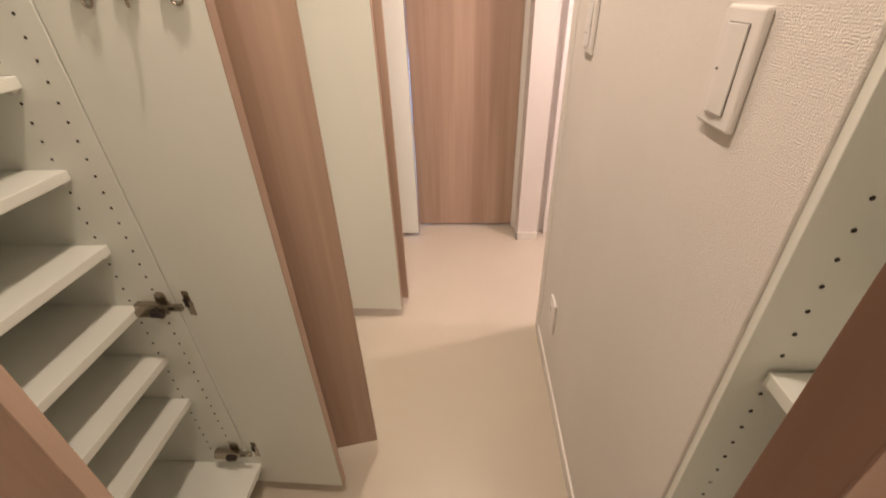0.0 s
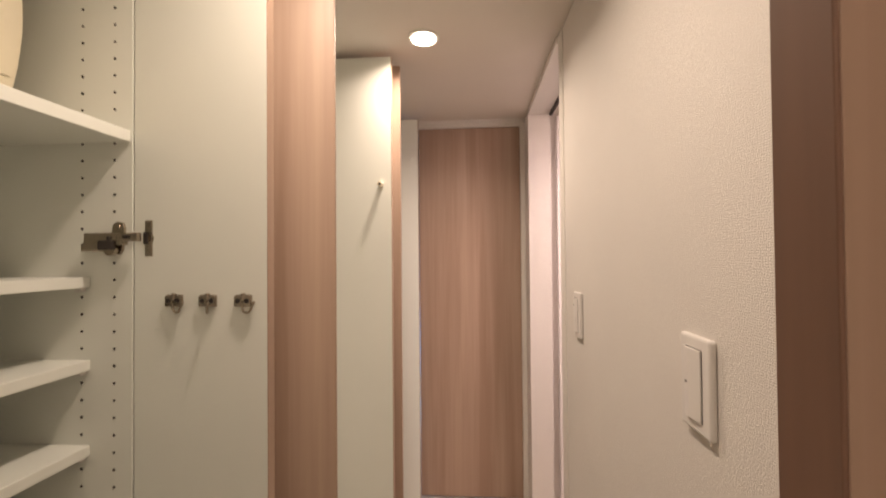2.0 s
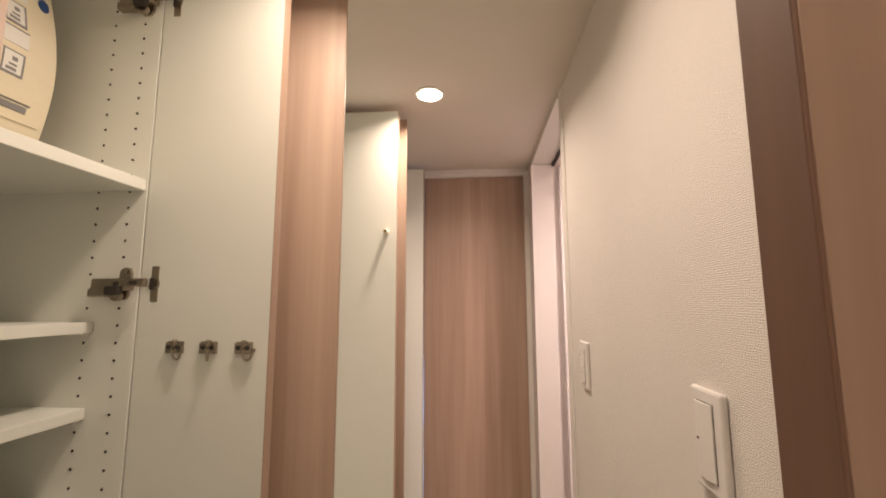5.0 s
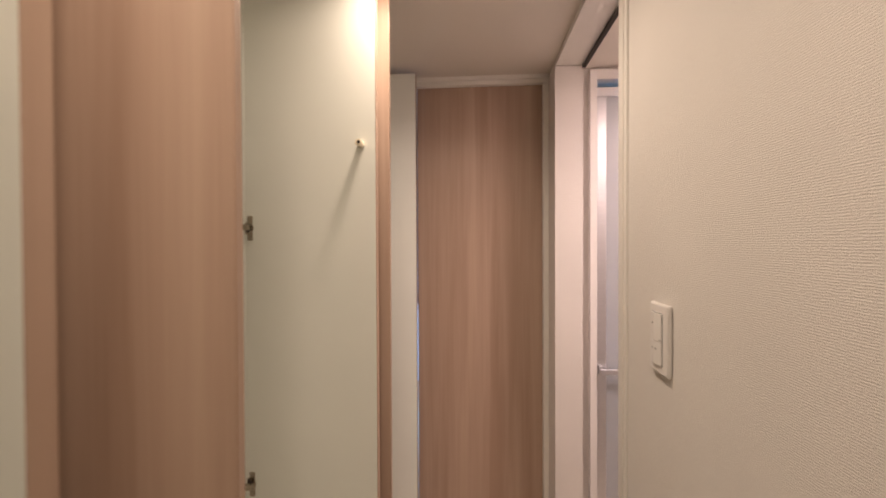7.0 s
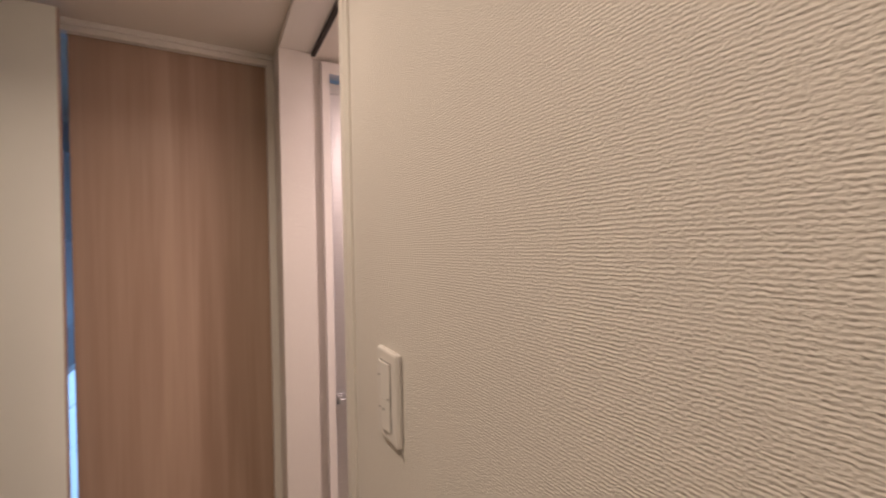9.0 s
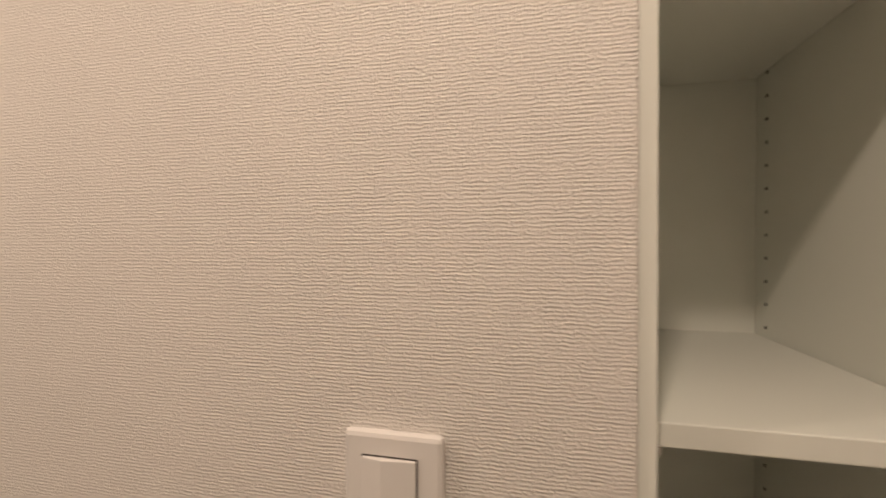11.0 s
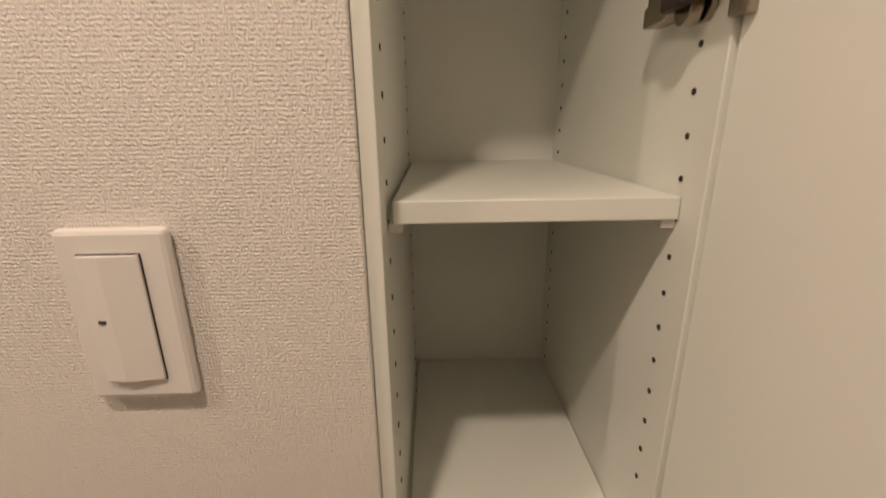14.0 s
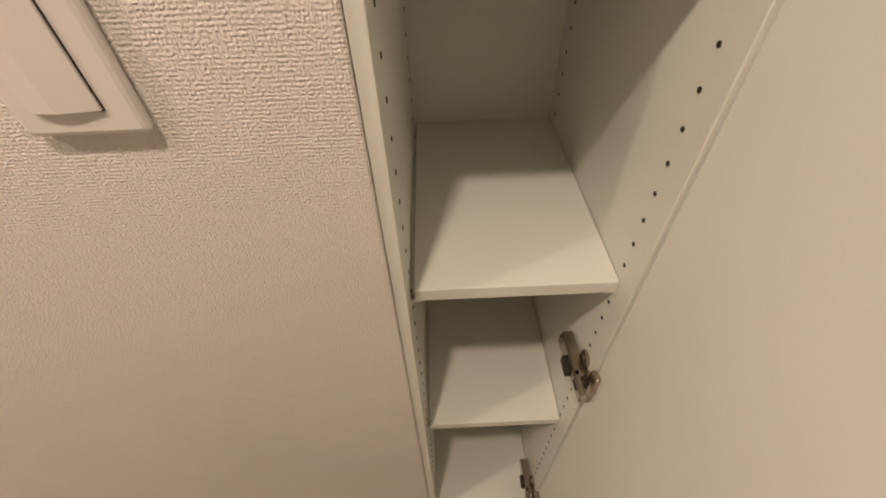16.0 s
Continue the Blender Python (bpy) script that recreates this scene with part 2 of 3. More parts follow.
solid("wall_bath", merged(box(0.102, 0.15, 1.80, 1.90, 0, CEIL, 0), box(0.86, 1.2, 1.80, 1.90, 0, CEIL, 0), box(0.15, 0.86, 1.80, 1.90, 2.172, CEIL, 0)), WALL, "pale washroom wall round the bath door", "wall")
solid("sliding_track", box(0.098, 0.112, 0.98, 1.695, 2.152, 2.166, 0), DARK, "dark slot of a sliding door track", "trim")
solid("baseboard", box(-0.008, 0.0, -0.133, 0.887, 0, 0.05, 0.0015), TRIM, "slim white baseboard along the papered wall", "baseboard")
solid("baseboard_pillar", merged(box(-0.022, -0.015, 1.692, 1.86, 0, 0.05, 0.001), box(-0.022, 0.102, 1.692, 1.699, 0, 0.05, 0.001)), TRIM, "slim white baseboard round the pillar", "baseboard")
solid("corner_trim", merged(box(-0.005, 0.106, 0.887, 0.905, 0, CEIL, 0.003), box(-0.001, 0.106, 0.905, 0.912, 0, CEIL, 0.0005), box(-0.005, 0.106, 0.912, 0.942, 0, CEIL, 0.003)), TRIM, "white stepped door casing at the wall's end", "trim")


# ---- end door ----
def end_door():
    d = thing("door_1", (-0.33, 1.89, 0), "light oak laminate sliding door left slightly open", "door", kind="structure")
    part("door_leaf", box(-0.629, -0.038, 1.878, 1.908, 0.010, 2.1705, 0.002), WOOD, d)
    return d


end_door()
solid("door_frame", merged(box(-0.72, -0.015, 1.845, 1.875, 2.152, 2.172, 0.002), box(-0.72, -0.015, 1.835, 1.93, 2.172, CEIL, 0.002),
                           box(-0.040, -0.015, 1.845, 1.93, 0, 2.152, 0.002), box(-0.72, -0.70, 1.845, 1.93, 0, 2.152, 0.002)), TRIM,
      "white stepped casing round the end door", "door frame")


# ---- kitchen beyond ----
solid("wall_kitchen_back", box(-2.6, 1.4, 4.5, 4.6, -0.06, 2.5, 0), KITCHEN, "white kitchen wall in cool light", "wall")
solid("wall_kitchen_left", box(-1.65, -1.55, 1.96, 4.5, -0.06, 2.5, 0), KITCHEN, "white kitchen side wall", "wall")
solid("wall_kitchen_right", box(0.9, 1.0, 1.97, 4.5, 0, 2.5, 0), KITCHEN, "white kitchen side wall", "wall")
solid("ceiling_kitchen", box(-2.6, 1.4, 1.97, 4.6, 2.5, 2.56, 0), CEILING, "white kitchen ceiling", "ceiling")
solid("wall_kitchen_door", box(-1.55, -0.72, 1.97, 2.03, 0, 2.5, 0), KITCHEN, "white wall beside the kitchen door", "wall")
solid("wall_kitchen_lintel", box(-0.72, 0.9, 1.97, 2.03, 2.2, 2.5, 0), KITCHEN, "white wall over the kitchen door", "wall")


def kitchen_unit():
    k = thing("kitchen_cabinet", (-1.1, 3.3, 0), "white gloss kitchen base cabinet with three drawers", "cabinet")
    part("body", box(-1.55, -0.92, 2.6, 4.4, 0.09, 0.84, 0.003), KITCHEN, k)
    part("plinth", box(-1.55, -0.96, 2.6, 4.4, 0.0, 0.09, 0.002), GREY, k, "grey recessed plinth")
    part("worktop", box(-1.57, -0.88, 2.58, 4.4, 0.84, 0.875, 0.003), ALU, k, "brushed steel worktop")
    for y0 in (2.61, 3.21, 3.81):
        for z0, z1 in ((0.10, 0.42), (0.43, 0.64), (0.65, 0.83)):
            part("drawer", box(-0.92, -0.90, y0, y0 + 0.585, z0, z1, 0.002), KITCHEN, k)
    u = thing("wall_cabinet", (-1.1, 3.3, 1.5), "white wall cabinet over the worktop", "cabinet")
    part("body", box(-1.55, -1.18, 2.6, 4.4, 1.55, 2.2, 0.003), KITCHEN, u)
    for y0 in (2.61, 3.21, 3.81):
        part("door", box(-1.18, -1.16, y0, y0 + 0.585, 1.56, 2.19, 0.002), KITCHEN, u)


kitchen_unit()


# ---- bath door ----
def bath_door():
    d = thing("door_2", (0.5, 1.79, 0), "white framed folding bath door with frosted panels", "door", kind="structure")
    part("frame", merged(box(0.15, 0.18, 1.765, 1.83, 0, 2.172, 0.002), box(0.83, 0.86, 1.765, 1.83, 0, 2.172, 0.002), box(0.18, 0.83, 1.765, 1.83, 2.13, 2.172, 0.002), box(0.18, 0.83, 1.765, 1.83, 0, 0.03, 0.002)), PLASTIC, d)
    part("top_rail", box(0.18, 0.83, 1.782, 1.81, 2.06, 2.10, 0.002), ALU, d, "aluminium top rail")
    part("stile", box(0.184, 0.226, 1.785, 1.812, 0.03, 2.06, 0.003), ALU, d, "satin aluminium stile")
    part("stile", box(0.79, 0.828, 1.785, 1.812, 0.03, 2.06, 0.003), ALU, d, "satin aluminium stile")
    part("panel", box(0.226, 0.79, 1.794, 1.803, 0.03, 2.06, 0.001), FROST, d, "frosted translucent panel")
    bar = part("handle", box(0.19, 0.48, 1.745, 1.758, 0.836, 0.860, 0.003), ALU, d, "horizontal grey pull bar")
    part("bracket", box(0.188, 0.202, 1.757, 1.79, 0.832, 0.87, 0.002), ALU, bar)
    return d


bath_door()


# ---- downlights ----
def downlight(x, y):
    d = thing("downlight", (x, y, CEIL), "small round recessed ceiling downlight, switched on; the entrance one is added", "lamp", "recessed downlights")
    ring = tube(0.056, 0.006, pose(x, y, CEIL - 0.003), 40, bevel=0.002)
    part("trim_ring", ring, TRIM, d)
    part("diffuser", tube(0.044, 0.006, pose(x, y, CEIL - 0.006), 40), LAMP, d, "glowing warm white diffuser")


# The last fixture belongs to the added entrance lamp.
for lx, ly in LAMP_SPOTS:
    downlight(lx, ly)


# ---- hinges and hooks ----
def hinge(parent, z, side_x, side_y, into, door_x, door_y, door_turn, mirror=1):
    """A concealed cupboard hinge: arm on the carcass side, flange on the door."""
    # carcass axes: u runs from the arm's tail to the door, v leaves the side panel
    u = Vector((-into, 0, 0))
    v = Vector((0, -mirror, 0))
    m = Matrix((( u.x, v.x, 0, side_x), (u.y, v.y, 0, side_y), (0, 0, 1, z), (0, 0, 0, 1)))
    body = prism([(-0.086, -0.024), (-0.052, -0.024), (-0.046, -0.016), (-0.006, -0.012), (-0.006, 0.010), (-0.080, 0.010), (-0.081, -0.008), (-0.086, -0.009)], 0.016, m @ Matrix(((1, 0, 0, 0), (0, 0, 1, 0.005), (0, 1, 0, 0), (0, 0, 0, 1))), 0.0018)
    h = part("hinge", body, METAL, parent, "nickel concealed cupboard hinge")
    plate = prism([(-0.040, -0.030), (-0.024, -0.030), (-0.018, -0.022), (-0.014, 0.020), (-0.018, 0.030), (-0.030, 0.032), (-0.038, 0.026), (-0.044, -0.020)], 0.005, m @ Matrix(((1, 0, 0, 0), (0, 0, 1, 0), (0, 1, 0, 0), (0, 0, 0, 1))), 0.0012)
    part("mounting_plate", plate, METAL, h)
    part("screw", tube(0.0045, 0.003, m @ pose(-0.026, 0.006, 0.023, 90), 16, bevel=0.0008), METAL, h)
    part("screw", tube(0.0045, 0.003, m @ pose(-0.030, 0.0215, 0.0, 90), 16, bevel=0.0008), DARK, h)
    part("damper", box(-0.048, -0.020, 0.017, 0.027, -0.021, -0.004, 0.0022, m), DARK, h, "dark grey soft-close damper")
    part("damper_foot", tube(0.011, 0.010, m @ pose(-0.034, 0.012, -0.021, 90), 20, bevel=0.001), METAL, h)
    dm = pose(door_x, door_y, z, 0, 0, door_turn)
    link = part("link", box(-0.016, 0.026, 0.012, 0.022, -0.006, 0.010, 0.002, m), METAL, h)
    part("link_slot", prism([(0.012 + 0.003 * math.cos(q) + (0.005 if math.cos(q) > 0 else -0.005), 0.003 * math.sin(q)) for q in [2 * math.pi * (k + 0.5) / 16 for k in range(16)]], 0.001, m @ Matrix(((1, 0, 0, -0.008), (0, 0, 1, 0.0216), (0, 1, 0, 0.002), (0, 0, 0, 1))), 0), DARK, link, "dark slot in the link")
    part("flange", merged(box(0.006, 0.022, -0.0045, 0.0045, -0.034, 0.034, 0.0018, dm), tube(0.0175, 0.007, dm @ pose(0.007, 0, 0, 90), 28, bevel=0.001)), METAL, h)
    part("cup", box(0.003, 0.014, -0.0055, 0.0055, -0.011, 0.012, 0.002, dm), DARK, h, "dark hinge cup recess")
    for dz in (-0.026, 0.026):
        part("screw", tube(0.0035, 0.010, dm @ pose(0.014, 0, dz, 90), 12, bevel=0.0006), METAL, h)


def coat_hook(parent, m, swing):
    """Nickel folding hook: a plate with two screw bosses and a bent rod that swings; m: y out of the door face, swing in degrees."""
    h = part("coat_hook", box(-0.016, 0.016, 0.0, 0.004, -0.011, 0.011, 0.0015, m), METAL, parent, "small nickel folding hook")
    for x in (-0.0085, 0.0085):
        part("boss", box(x - 0.0078, x + 0.0078, 0.002, 0.008, -0.0105, 0.0095, 0.0022, m), METAL, h)
        part("screw_hole", tube(0.0042, 0.001, m @ pose(x, 0.0083, 0.0005, 90), 16), DARK, h, "dark screw recess")
    part("knuckle", tube(0.0042, 0.013, m @ pose(-0.001, 0.006, 0.0075), 16, bevel=0.001), METAL, h)
    turn = m @ pose(0.0, 0.007, -0.009, 0, 0, swing)
    pts = [(0, 0, 0.006), (0, 0, -0.004)] + [(0, 0.008 - 0.008 * math.cos(a), -0.004 - 0.008 * math.sin(a)) for a in [math.pi * k / 12 for k in range(1, 10)]] + [(0, 0.018, 0.000), (0, 0.021, 0.006)]
    rod = part("hook_arm", sweep(pts, 0.0021, turn), METAL, h)
    ball = bmesh.new()
    bmesh.ops.create_uvsphere(ball, u_segments=12, v_segments=8, radius=0.0031, matrix=turn @ Matrix.Translation((0, 0.021, 0.006)))
    part("tip", ball, METAL, rod)


def pin_holes(panel, x_list, y, normal, z0, z1, pitch):
    """Rows of drilled shelf-pin holes, all on one small mesh."""
    bm = tube(0.0026, 0.0012, pose(0, 0, 0, 90), 10)
    data = bpy.data.meshes.new("pin_hole")
    bm.to_mesh(data)
    bm.free()
    data.materials.append(DARK)
    z = z0
    while z < z1:
        for x in x_list:
            ob = new("pin_hole", data)
            ob.parent = panel
            ob.location = Vector((x, y + normal * 0.0002, z)) - BASES[panel.name]
        z += pitch


def shelf(parent, x0, x1, y0, y1, top, thick=0.02):
    s = part("shelf", box(x0, x1, y0, y1, top - thick, top, 0.0012), WHITE, parent)
    return s


def shelf_pins(parent, xs, ys, z):
    for x in xs:
        for y in ys:
            part("shelf_pin", box(x - 0.006, x + 0.006, y - 0.006, y + 0.006, z - 0.008, z, 0.001), PLASTIC, parent)


def door_panel(parent, x, y, turn, width, z0, z1, wood_side, thick=0.02, label="", edge=None):
    """A slab hinged at (x, y) that runs along its own +x; wood_side: +1 or -1, the face along own y that is wood."""
    m = pose(x, y, 0, 0, 0, turn)
    d = part("door", box(0.0, width - 0.002, -thick / 2, thick / 2, z0, z1, 0.0008, m), WHITE, parent, label)
    part("face", box(0.0, width - 0.0021, wood_side * thick / 2, wood_side * (thick / 2 + 0.003), z0, z1, 0.0006, m), WOOD, d, "light oak laminate face")
    part("edge_band", box(width - 0.002, width, -thick / 2, thick / 2 + 0.003, z0, z1, 0.0006, m) if wood_side > 0 else box(width - 0.002, width, -thick / 2 - 0.003, thick / 2, z0, z1, 0.0006, m), edge or WOOD, d, "wood edge band")
    return d, m


# ---- shoe cabinet by the entrance ----
TOP = 2.165
BACK = -1.34


def carcass(c, x_front, y0, y1, z0, thick=0.018, back=BACK):
    a = part("side_panel", box(back, x_front, y0 - thick, y0, z0, TOP, 0.001), WHITE, c)
    b = part("side_panel", box(back, x_front, y1, y1 + thick, z0, TOP, 0.001), WHITE, c)
    part("back_panel", box(back - 0.01, back, y0 - thick, y1 + thick, z0, TOP, 0), WHITE, c)
    part("top_panel", box(back, x_front, y0, y1, TOP - 0.02, TOP, 0.001), WHITE, c)
    part("bottom_panel", box(back, x_front + 0.03, y0, y1, 0.121, 0.141, 0.001), WHITE, c)
    return a, b


def shoe_cabinet():
    c = thing("shoe_cabinet", (-1.15, -0.13, 0), "tall white shoe cabinet with oak doors standing open", "cabinet")
    y0, y1, front = -0.40, 0.170, -0.952
    near, far = carcass(c, front, y0, y1, 0.045)
    shelf(c, BACK, front - 0.003, y0 + 0.001, y1 - 0.001, 1.650, 0.022)
    for z in (1.376, 1.220, 1.061, 0.902, 0.745, 0.590, 0.432):
        shelf(c, BACK, -1.035, y0 + 0.001, y1 - 0.001, z)
        shelf_pins(c, (-1.05,), (y1 - 0.006,), z - 0.02)
    pin_holes(far, (-0.988, -1.053), y1, -1, 0.2104, 2.12, 0.0322)
    d, m = door_panel(c, -0.949, 0.1807, -1.3, 0.262, 0.045, TOP - 0.008, 1)
    for x, swing in ((-0.866, 80), (-0.800, 38), (-0.732, 92)):
        k = x + 0.949
        coat_hook(d, m @ pose(k, -0.0105, 1.331, 0, 0, 180), swing)
    for z in (2.028, 1.447, 0.752, 0.212):
        hinge(c, z, -0.950, y1, -1, -0.934, y1 + 0.004, -2.2)
    door_panel(c, -0.966, -0.400, 20.5, 0.294, 0.045, TOP, -1)
    return c


shoe_cabinet()


def breaker_box():
    b = thing("breaker_box", (-1.2, -0.1, 1.66), "ivory plastic electrical breaker box with printed labels", "breaker box")
    y0, y1, z0, z1, xb, xf = -0.34, 0.106, 1.655, 2.012, -1.335, -1.135
    arc = [(xb, z0)] + [(xf + 0.035 * math.sin(math.pi * k / 12), z0 + (z1 - z0) * k / 12) for k in range(13)] + [(xb, z1)]
    shell = prism([(x, z) for x, z in arc], y1 - y0, Matrix(((1, 0, 0, 0), (0, 0, -1, y1), (0, 1, 0, 0), (0, 0, 0, 1))), 0.004)
    part("casing", shell, IVORY, b)

    def on_front(k):
        return xf + 0.035 * math.sin(math.pi * k)

    def slab(name, ya, yb, ka, kb, mat, proud, label=""):
        n = 6
        bm = bmesh.new()
        rows = []
        for i in range(n + 1):
            k = ka + (kb - ka) * i / n
            z = z0 + (z1 - z0) * k
            rows.append([bm.verts.new((on_front(k) + dx, y, z)) for dx, y in ((-0.002, ya), (proud, ya), (proud, yb), (-0.002, yb))])
        for r0, r1 in zip(rows, rows[1:]):
            for j in range(3):
                bm.faces.new((r0[j], r0[j + 1], r1[j + 1], r1[j]))
        bm.faces.new(rows[0])
        bm.faces.new(rows[-1][::-1])
        bmesh.ops.recalc_face_normals(bm, faces=bm.faces)
        return part(name, bm, mat, b, label)

    slab("lid_border", y0 + 0.02, y1 - 0.012, 0.20, 0.97, IVORY, 0.003, "raised ivory lid border")
    slab("lid", y0 + 0.03, y1 - 0.036, 0.29, 0.90, IVORY, 0.0055, "curved ivory lid")
    slab("seam", y0 + 0.03, y1 - 0.0355, 0.283, 0.29, GREY, 0.0034, "thin grey seam")
    for ka, kb in ((0.80, 0.875), (0.55, 0.63)):
        slab("label_sheet", -0.10, 0.050, ka, kb, PAPER, 0.0065, "white paper label")
        slab("printed_line", -0.10, 0.050, kb, kb + 0.008, GREY, 0.0065, "grey printed rule")
    for ya in (0.012, -0.026, -0.064):
        for ka, kb in ((0.655, 0.775), (0.395, 0.515)):
            slab("printed_symbol", ya, ya + 0.034, ka, kb, GREY, 0.0062, "grey printed frame")
            slab("printed_symbol", ya + 0.002, ya + 0.030, ka + 0.012, kb - 0.008, PAPER, 0.0068)
            for n, (p, q) in enumerate(((0.02, 0.035), (0.045, 0.055), (0.07, 0.09))):
                slab("printed_symbol", ya + 0.006 + 0.004 * n, ya + 0.022, ka + p, ka + q, GREY, 0.0073, "grey printed lines")
    slab("latch", 0.018, 0.066, 0.245, 0.275, GREY, 0.0042, "dark slot latch")
    for k in range(5):
        slab("printed_mark", -0.03 + 0.024 * k, -0.014 + 0.024 * k, 0.11, 0.15, GREY if k % 2 else PAPER, 0.002)
    badge = tube(1.0, 0.003, Matrix.Translation((on_front(0.86) + 0.003, 0.082, z0 + 0.86 * (z1 - z0))) @ pose(0, 0, 0, 0, 82, 0) @ Matrix.Diagonal((0.0125, 0.0095, 1, 1)), 28)
    part("badge", badge, BLUE, b, "small dark blue oval badge")


breaker_box()


# ---- hall cupboard ----
def hall_cupboard():
    c = thing("hall_cupboard", (-1.15, 0.6, 0), "tall white hall cupboard with wide oak doors open", "cabinet")
    y0, y1, front = 0.213, 0.985, -0.985
    near, far = carcass(c, front, y0, y1, 0.045)
    for z in (1.692, 1.531):
        shelf(c, BACK, -1.045, y0 + 0.001, y1 - 0.001, z)
        shelf_pins(c, (-1.06,), (y1 - 0.006,), z - 0.02)
    pin_holes(far, (-1.051,), y1, -1, 0.20, 2.12, 0.0323)
    door_panel(c, -0.985, 0.222, 15.0, 0.385, 0.06, TOP, -1)
    d, m = door_panel(c, -0.984, 0.9958, 0.0, 0.365, 0.045, TOP, 1)
    k = 0.325
    peg = part("peg", tube(0.0095, 0.030, m @ pose(k, -0.025, 1.678, 90), 20, bevel=0.002), IVORY, d, "small ivory plastic peg")
    part("peg_hole", tube(0.0042, 0.001, m @ pose(k, -0.0402, 1.678, 90), 14), DARK, peg, "dark hole in the peg's end")
    for z in (1.456, 0.75):
        hinge(c, z, -0.990, y1, -1, -0.985, y1 + 0.004, -0.5)
    return c


hall_cupboard()


def end_closet():
    c = thing("linen_closet", (-1.15, 1.4, 0), "white linen closet with both oak doors open", "cabinet")
    part("side_panel", box(BACK, -1.0, 1.025, 1.043, 0.045, TOP, 0.001), WHITE, c)
    part("side_panel", box(BACK, -1.0, 1.73, 1.748, 0.045, TOP, 0.001), WHITE, c)
    part("back_panel", box(BACK - 0.01, BACK, 1.025, 1.748, 0.045, TOP, 0), WHITE, c)
    part("top_panel", box(BACK, -1.0, 1.048, 1.73, TOP - 0.02, TOP, 0.001), WHITE, c)
    part("bottom_panel", box(BACK, -1.0, 1.048, 1.73, 0.045, 0.065, 0.001), WHITE, c)
    door_panel(c, -0.985, 1.052, 4.0, 0.386, 0.05, TOP, -1)
    door_panel(c, -0.99, 1.734, 0.0, 0.376, 0.03, TOP, 1)


end_closet()
solid("toe_kick", box(-1.34, -1.02, -0.42, 1.75, 0.0, 0.045, 0.001), TRIM, "recessed white plinth under the cupboards", "trim")


# ---- narrow cabinet in the right wall ----
def narrow_cabinet():
    c = thing("narrow_cabinet", (0.2, -0.27, 0), "narrow white built-in cabinet with one open oak door", "cabinet")
    y0, y1, front, back = -0.3845, -0.146, 0.012, 0.416
    near = part("side_panel", box(front, back, y0 - 0.018, y0, 0.06, TOP, 0.001), WHITE, c)
    far = part("side_panel", box(0.004, back, y1, y1 + 0.0125, 0.06, TOP, 0.001), WHITE, c)
    part("back_panel", box(back, back + 0.01, y0 - 0.018, y1 + 0.012, 0.06, TOP, 0), WHITE, c)
    part("top_panel", box(front, back, y0, y1, TOP - 0.02, TOP, 0.001), WHITE, c)
    part("bottom_panel", box(front, back, y0, y1, 0.085, 0.103, 0.001), WHITE, c)
    for z in (1.703, 1.303, 0.930, 0.548):
        shelf(c, 0.038, back - 0.001, y0 + 0.001, y1 - 0.005, z, 0.019)
        shelf_pins(c, (0.048,), (y0 + 0.0065, y1 - 0.0065), z - 0.019)
    pin_holes(near, (0.044, 0.385), y0, 1, 0.1546, 2.12, 0.0332)
    pin_holes(far, (0.048, 0.385), y1, -1, 0.1546, 2.12, 0.0332)
    part("plinth", box(front + 0.02, back, y0, y1, 0.0, 0.085, 0.001), TRIM, c)
    # This door's edge is coloured dark in place of shade.
    door_panel(c, 0.0105, -0.3985, 187.0, 0.222, 0.05, TOP, 1, edge=WOOD_SHADED)
    for z in (1.46, 0.74, 0.16):
        hinge(c, z, 0.012, y0, 1, 0.019, y0 + 0.0015, 187.0, -1)
    return c


narrow_cabinet()


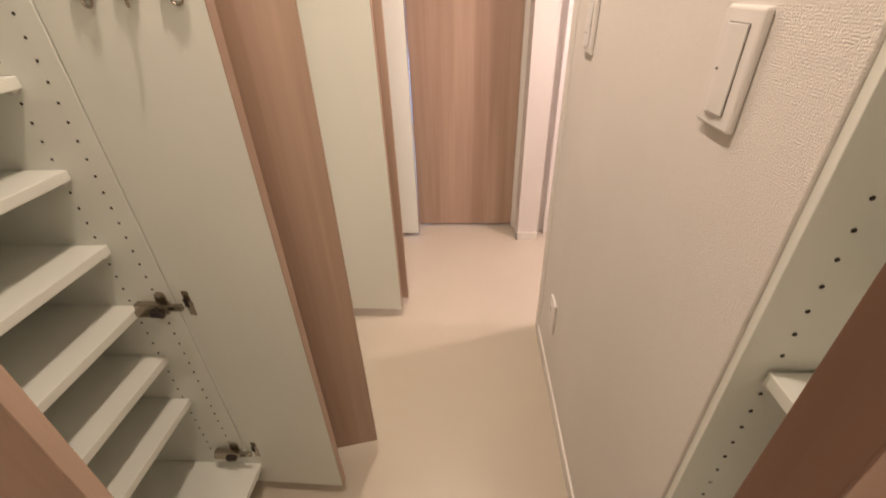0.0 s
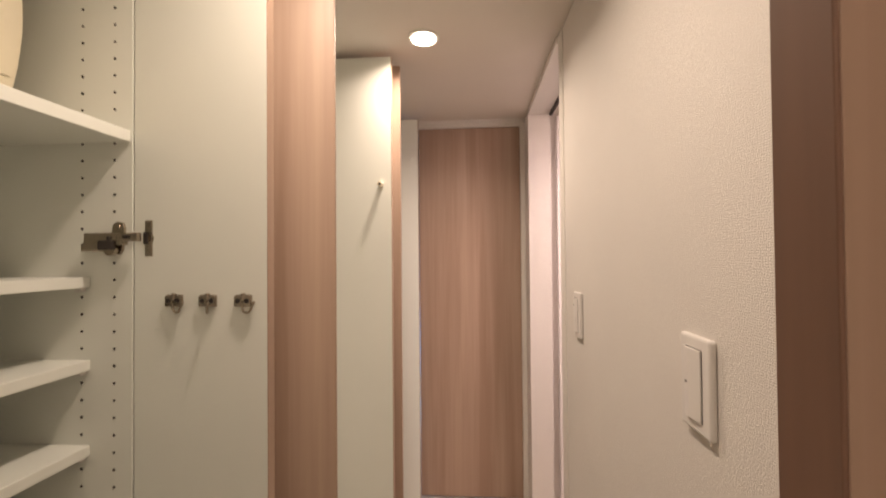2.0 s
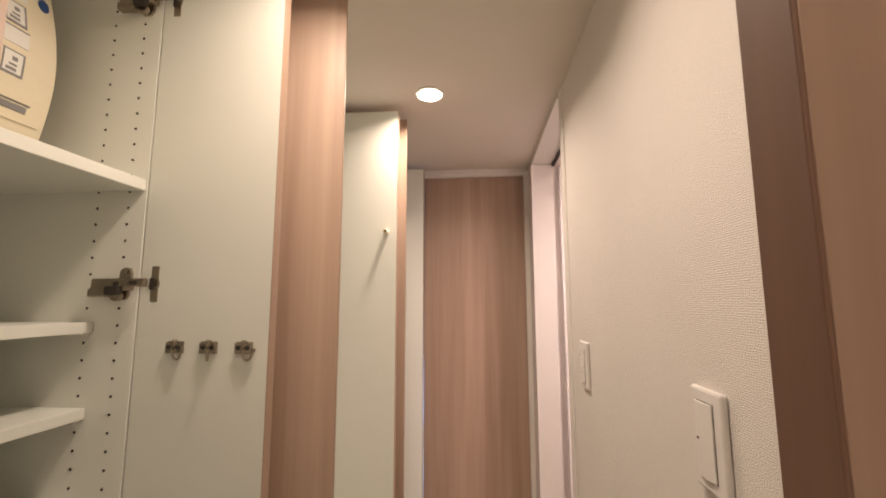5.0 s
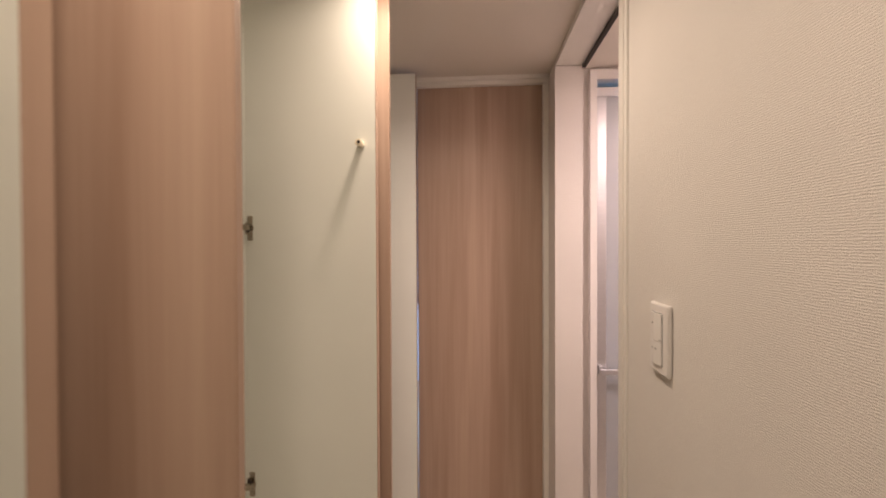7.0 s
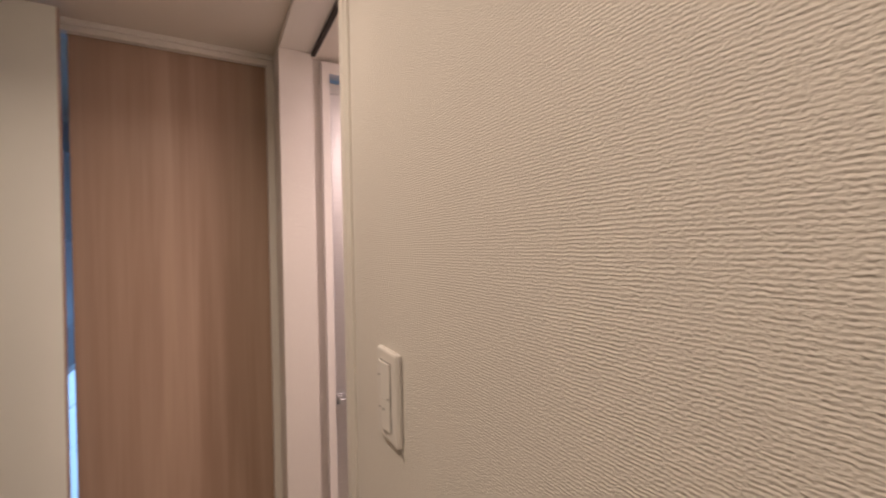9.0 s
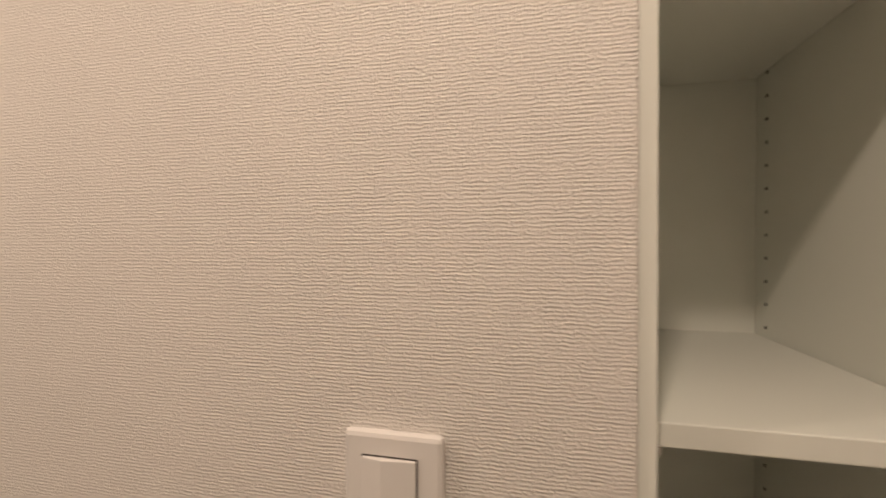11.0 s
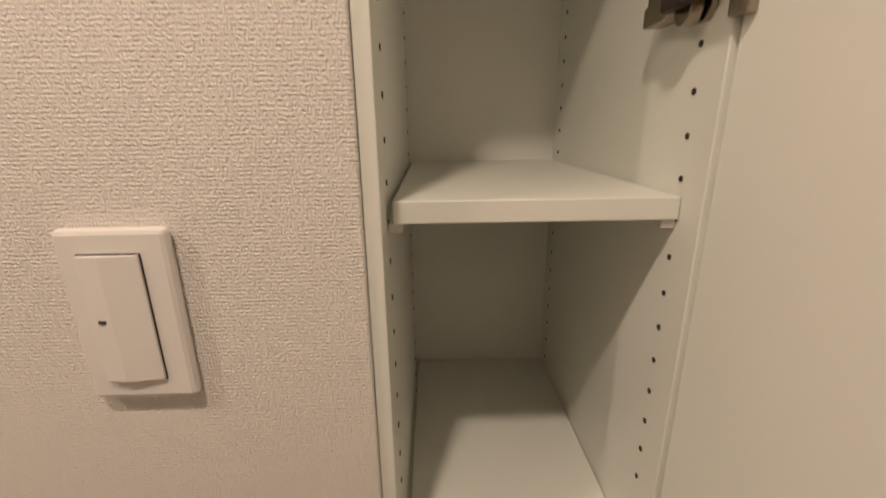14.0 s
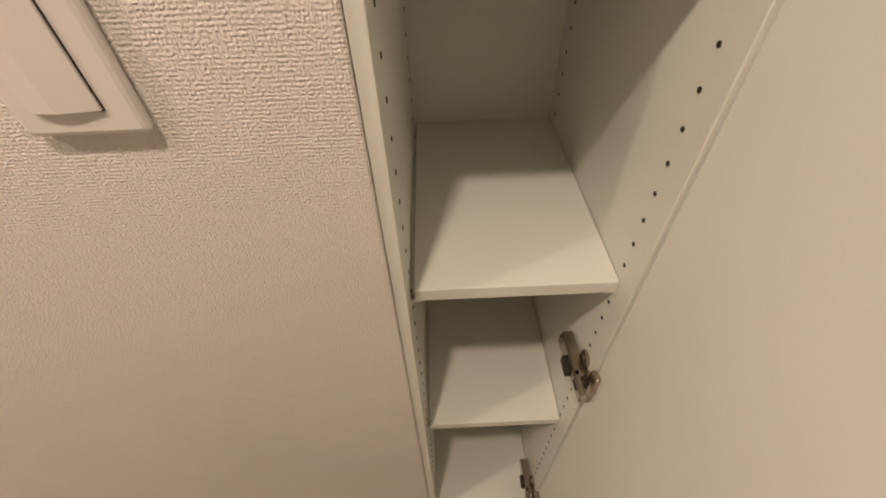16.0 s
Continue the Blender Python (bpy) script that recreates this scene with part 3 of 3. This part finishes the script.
# ---- switches and outlet ----
def wall_plate(name, label, y0, z0, kind):
    w, h = 0.078, 0.1335
    c = thing(name, (0, y0 + w / 2, z0), label, "switch" if kind != "outlet" else "outlet")
    part("cover_plate", box(-0.010, 0.0, y0, y0 + w, z0, z0 + h, 0.004), PLASTIC, c)
    a, b, lo, hi = y0 + 0.020, y0 + 0.062, z0 + 0.018, z0 + h - 0.018
    if kind == "outlet":
        part("socket_face", box(-0.0125, -0.008, a, b, lo, hi, 0.001), PLASTIC, c)
        for z in (z0 + 0.045, z0 + 0.09):
            for y in (y0 + 0.034, y0 + 0.046):
                part("socket_slot", box(-0.0129, -0.012, y - 0.0012, y + 0.0012, z - 0.005, z + 0.005, 0), DARK, c)
        return c
    part("gap", box(-0.0104, -0.008, a - 0.001, b + 0.001, lo - 0.001, hi + 0.001, 0), DARK, c, "dark seam round the rocker")
    cuts = [(lo, hi)] if kind == "single" else [(lo, z0 + 0.062), (z0 + 0.0628, hi)]
    for z1, z2 in cuts:
        wedge = prism([(a, -0.0102), (a, -0.0124), (a + 0.026, -0.0155), (b, -0.0132), (b, -0.0102)], z2 - z1, Matrix(((0, 1, 0, 0), (1, 0, 0, 0), (0, 0, 1, z1), (0, 0, 0, 1))), 0.0006)
        r = part("rocker", wedge, PLASTIC, c)
        if kind == "single":
            part("indicator", box(-0.0152, -0.012, a + 0.0300, a + 0.0355, (z1 + z2) / 2 - 0.0012, (z1 + z2) / 2 + 0.0012, 0), DARK, r, "tiny dark indicator window")
        elif z1 == lo:
            part("printed_mark", box(-0.0150, -0.012, a + 0.016, a + 0.034, z2 - 0.016, z2 - 0.013, 0), GREY, r, "small grey printed mark")
        else:
            part("indicator", box(-0.0150, -0.012, a + 0.031, a + 0.0345, z2 - 0.022, z2 - 0.019, 0), DARK, r, "tiny dark indicator window")
            part("indicator", box(-0.0140, -0.012, a + 0.001, a + 0.006, z1 + 0.002, z1 + 0.0035, 0), GREY, r)
    return c


wall_plate("light_switch", "large white single rocker switch on the papered wall", 0.0, 1.162, "single")
wall_plate("light_switch", "white double rocker switch near the wall's end", 0.666, 1.163, "double")
wall_plate("wall_outlet", "white double power outlet low on the wall", 0.635, 0.228, "outlet")
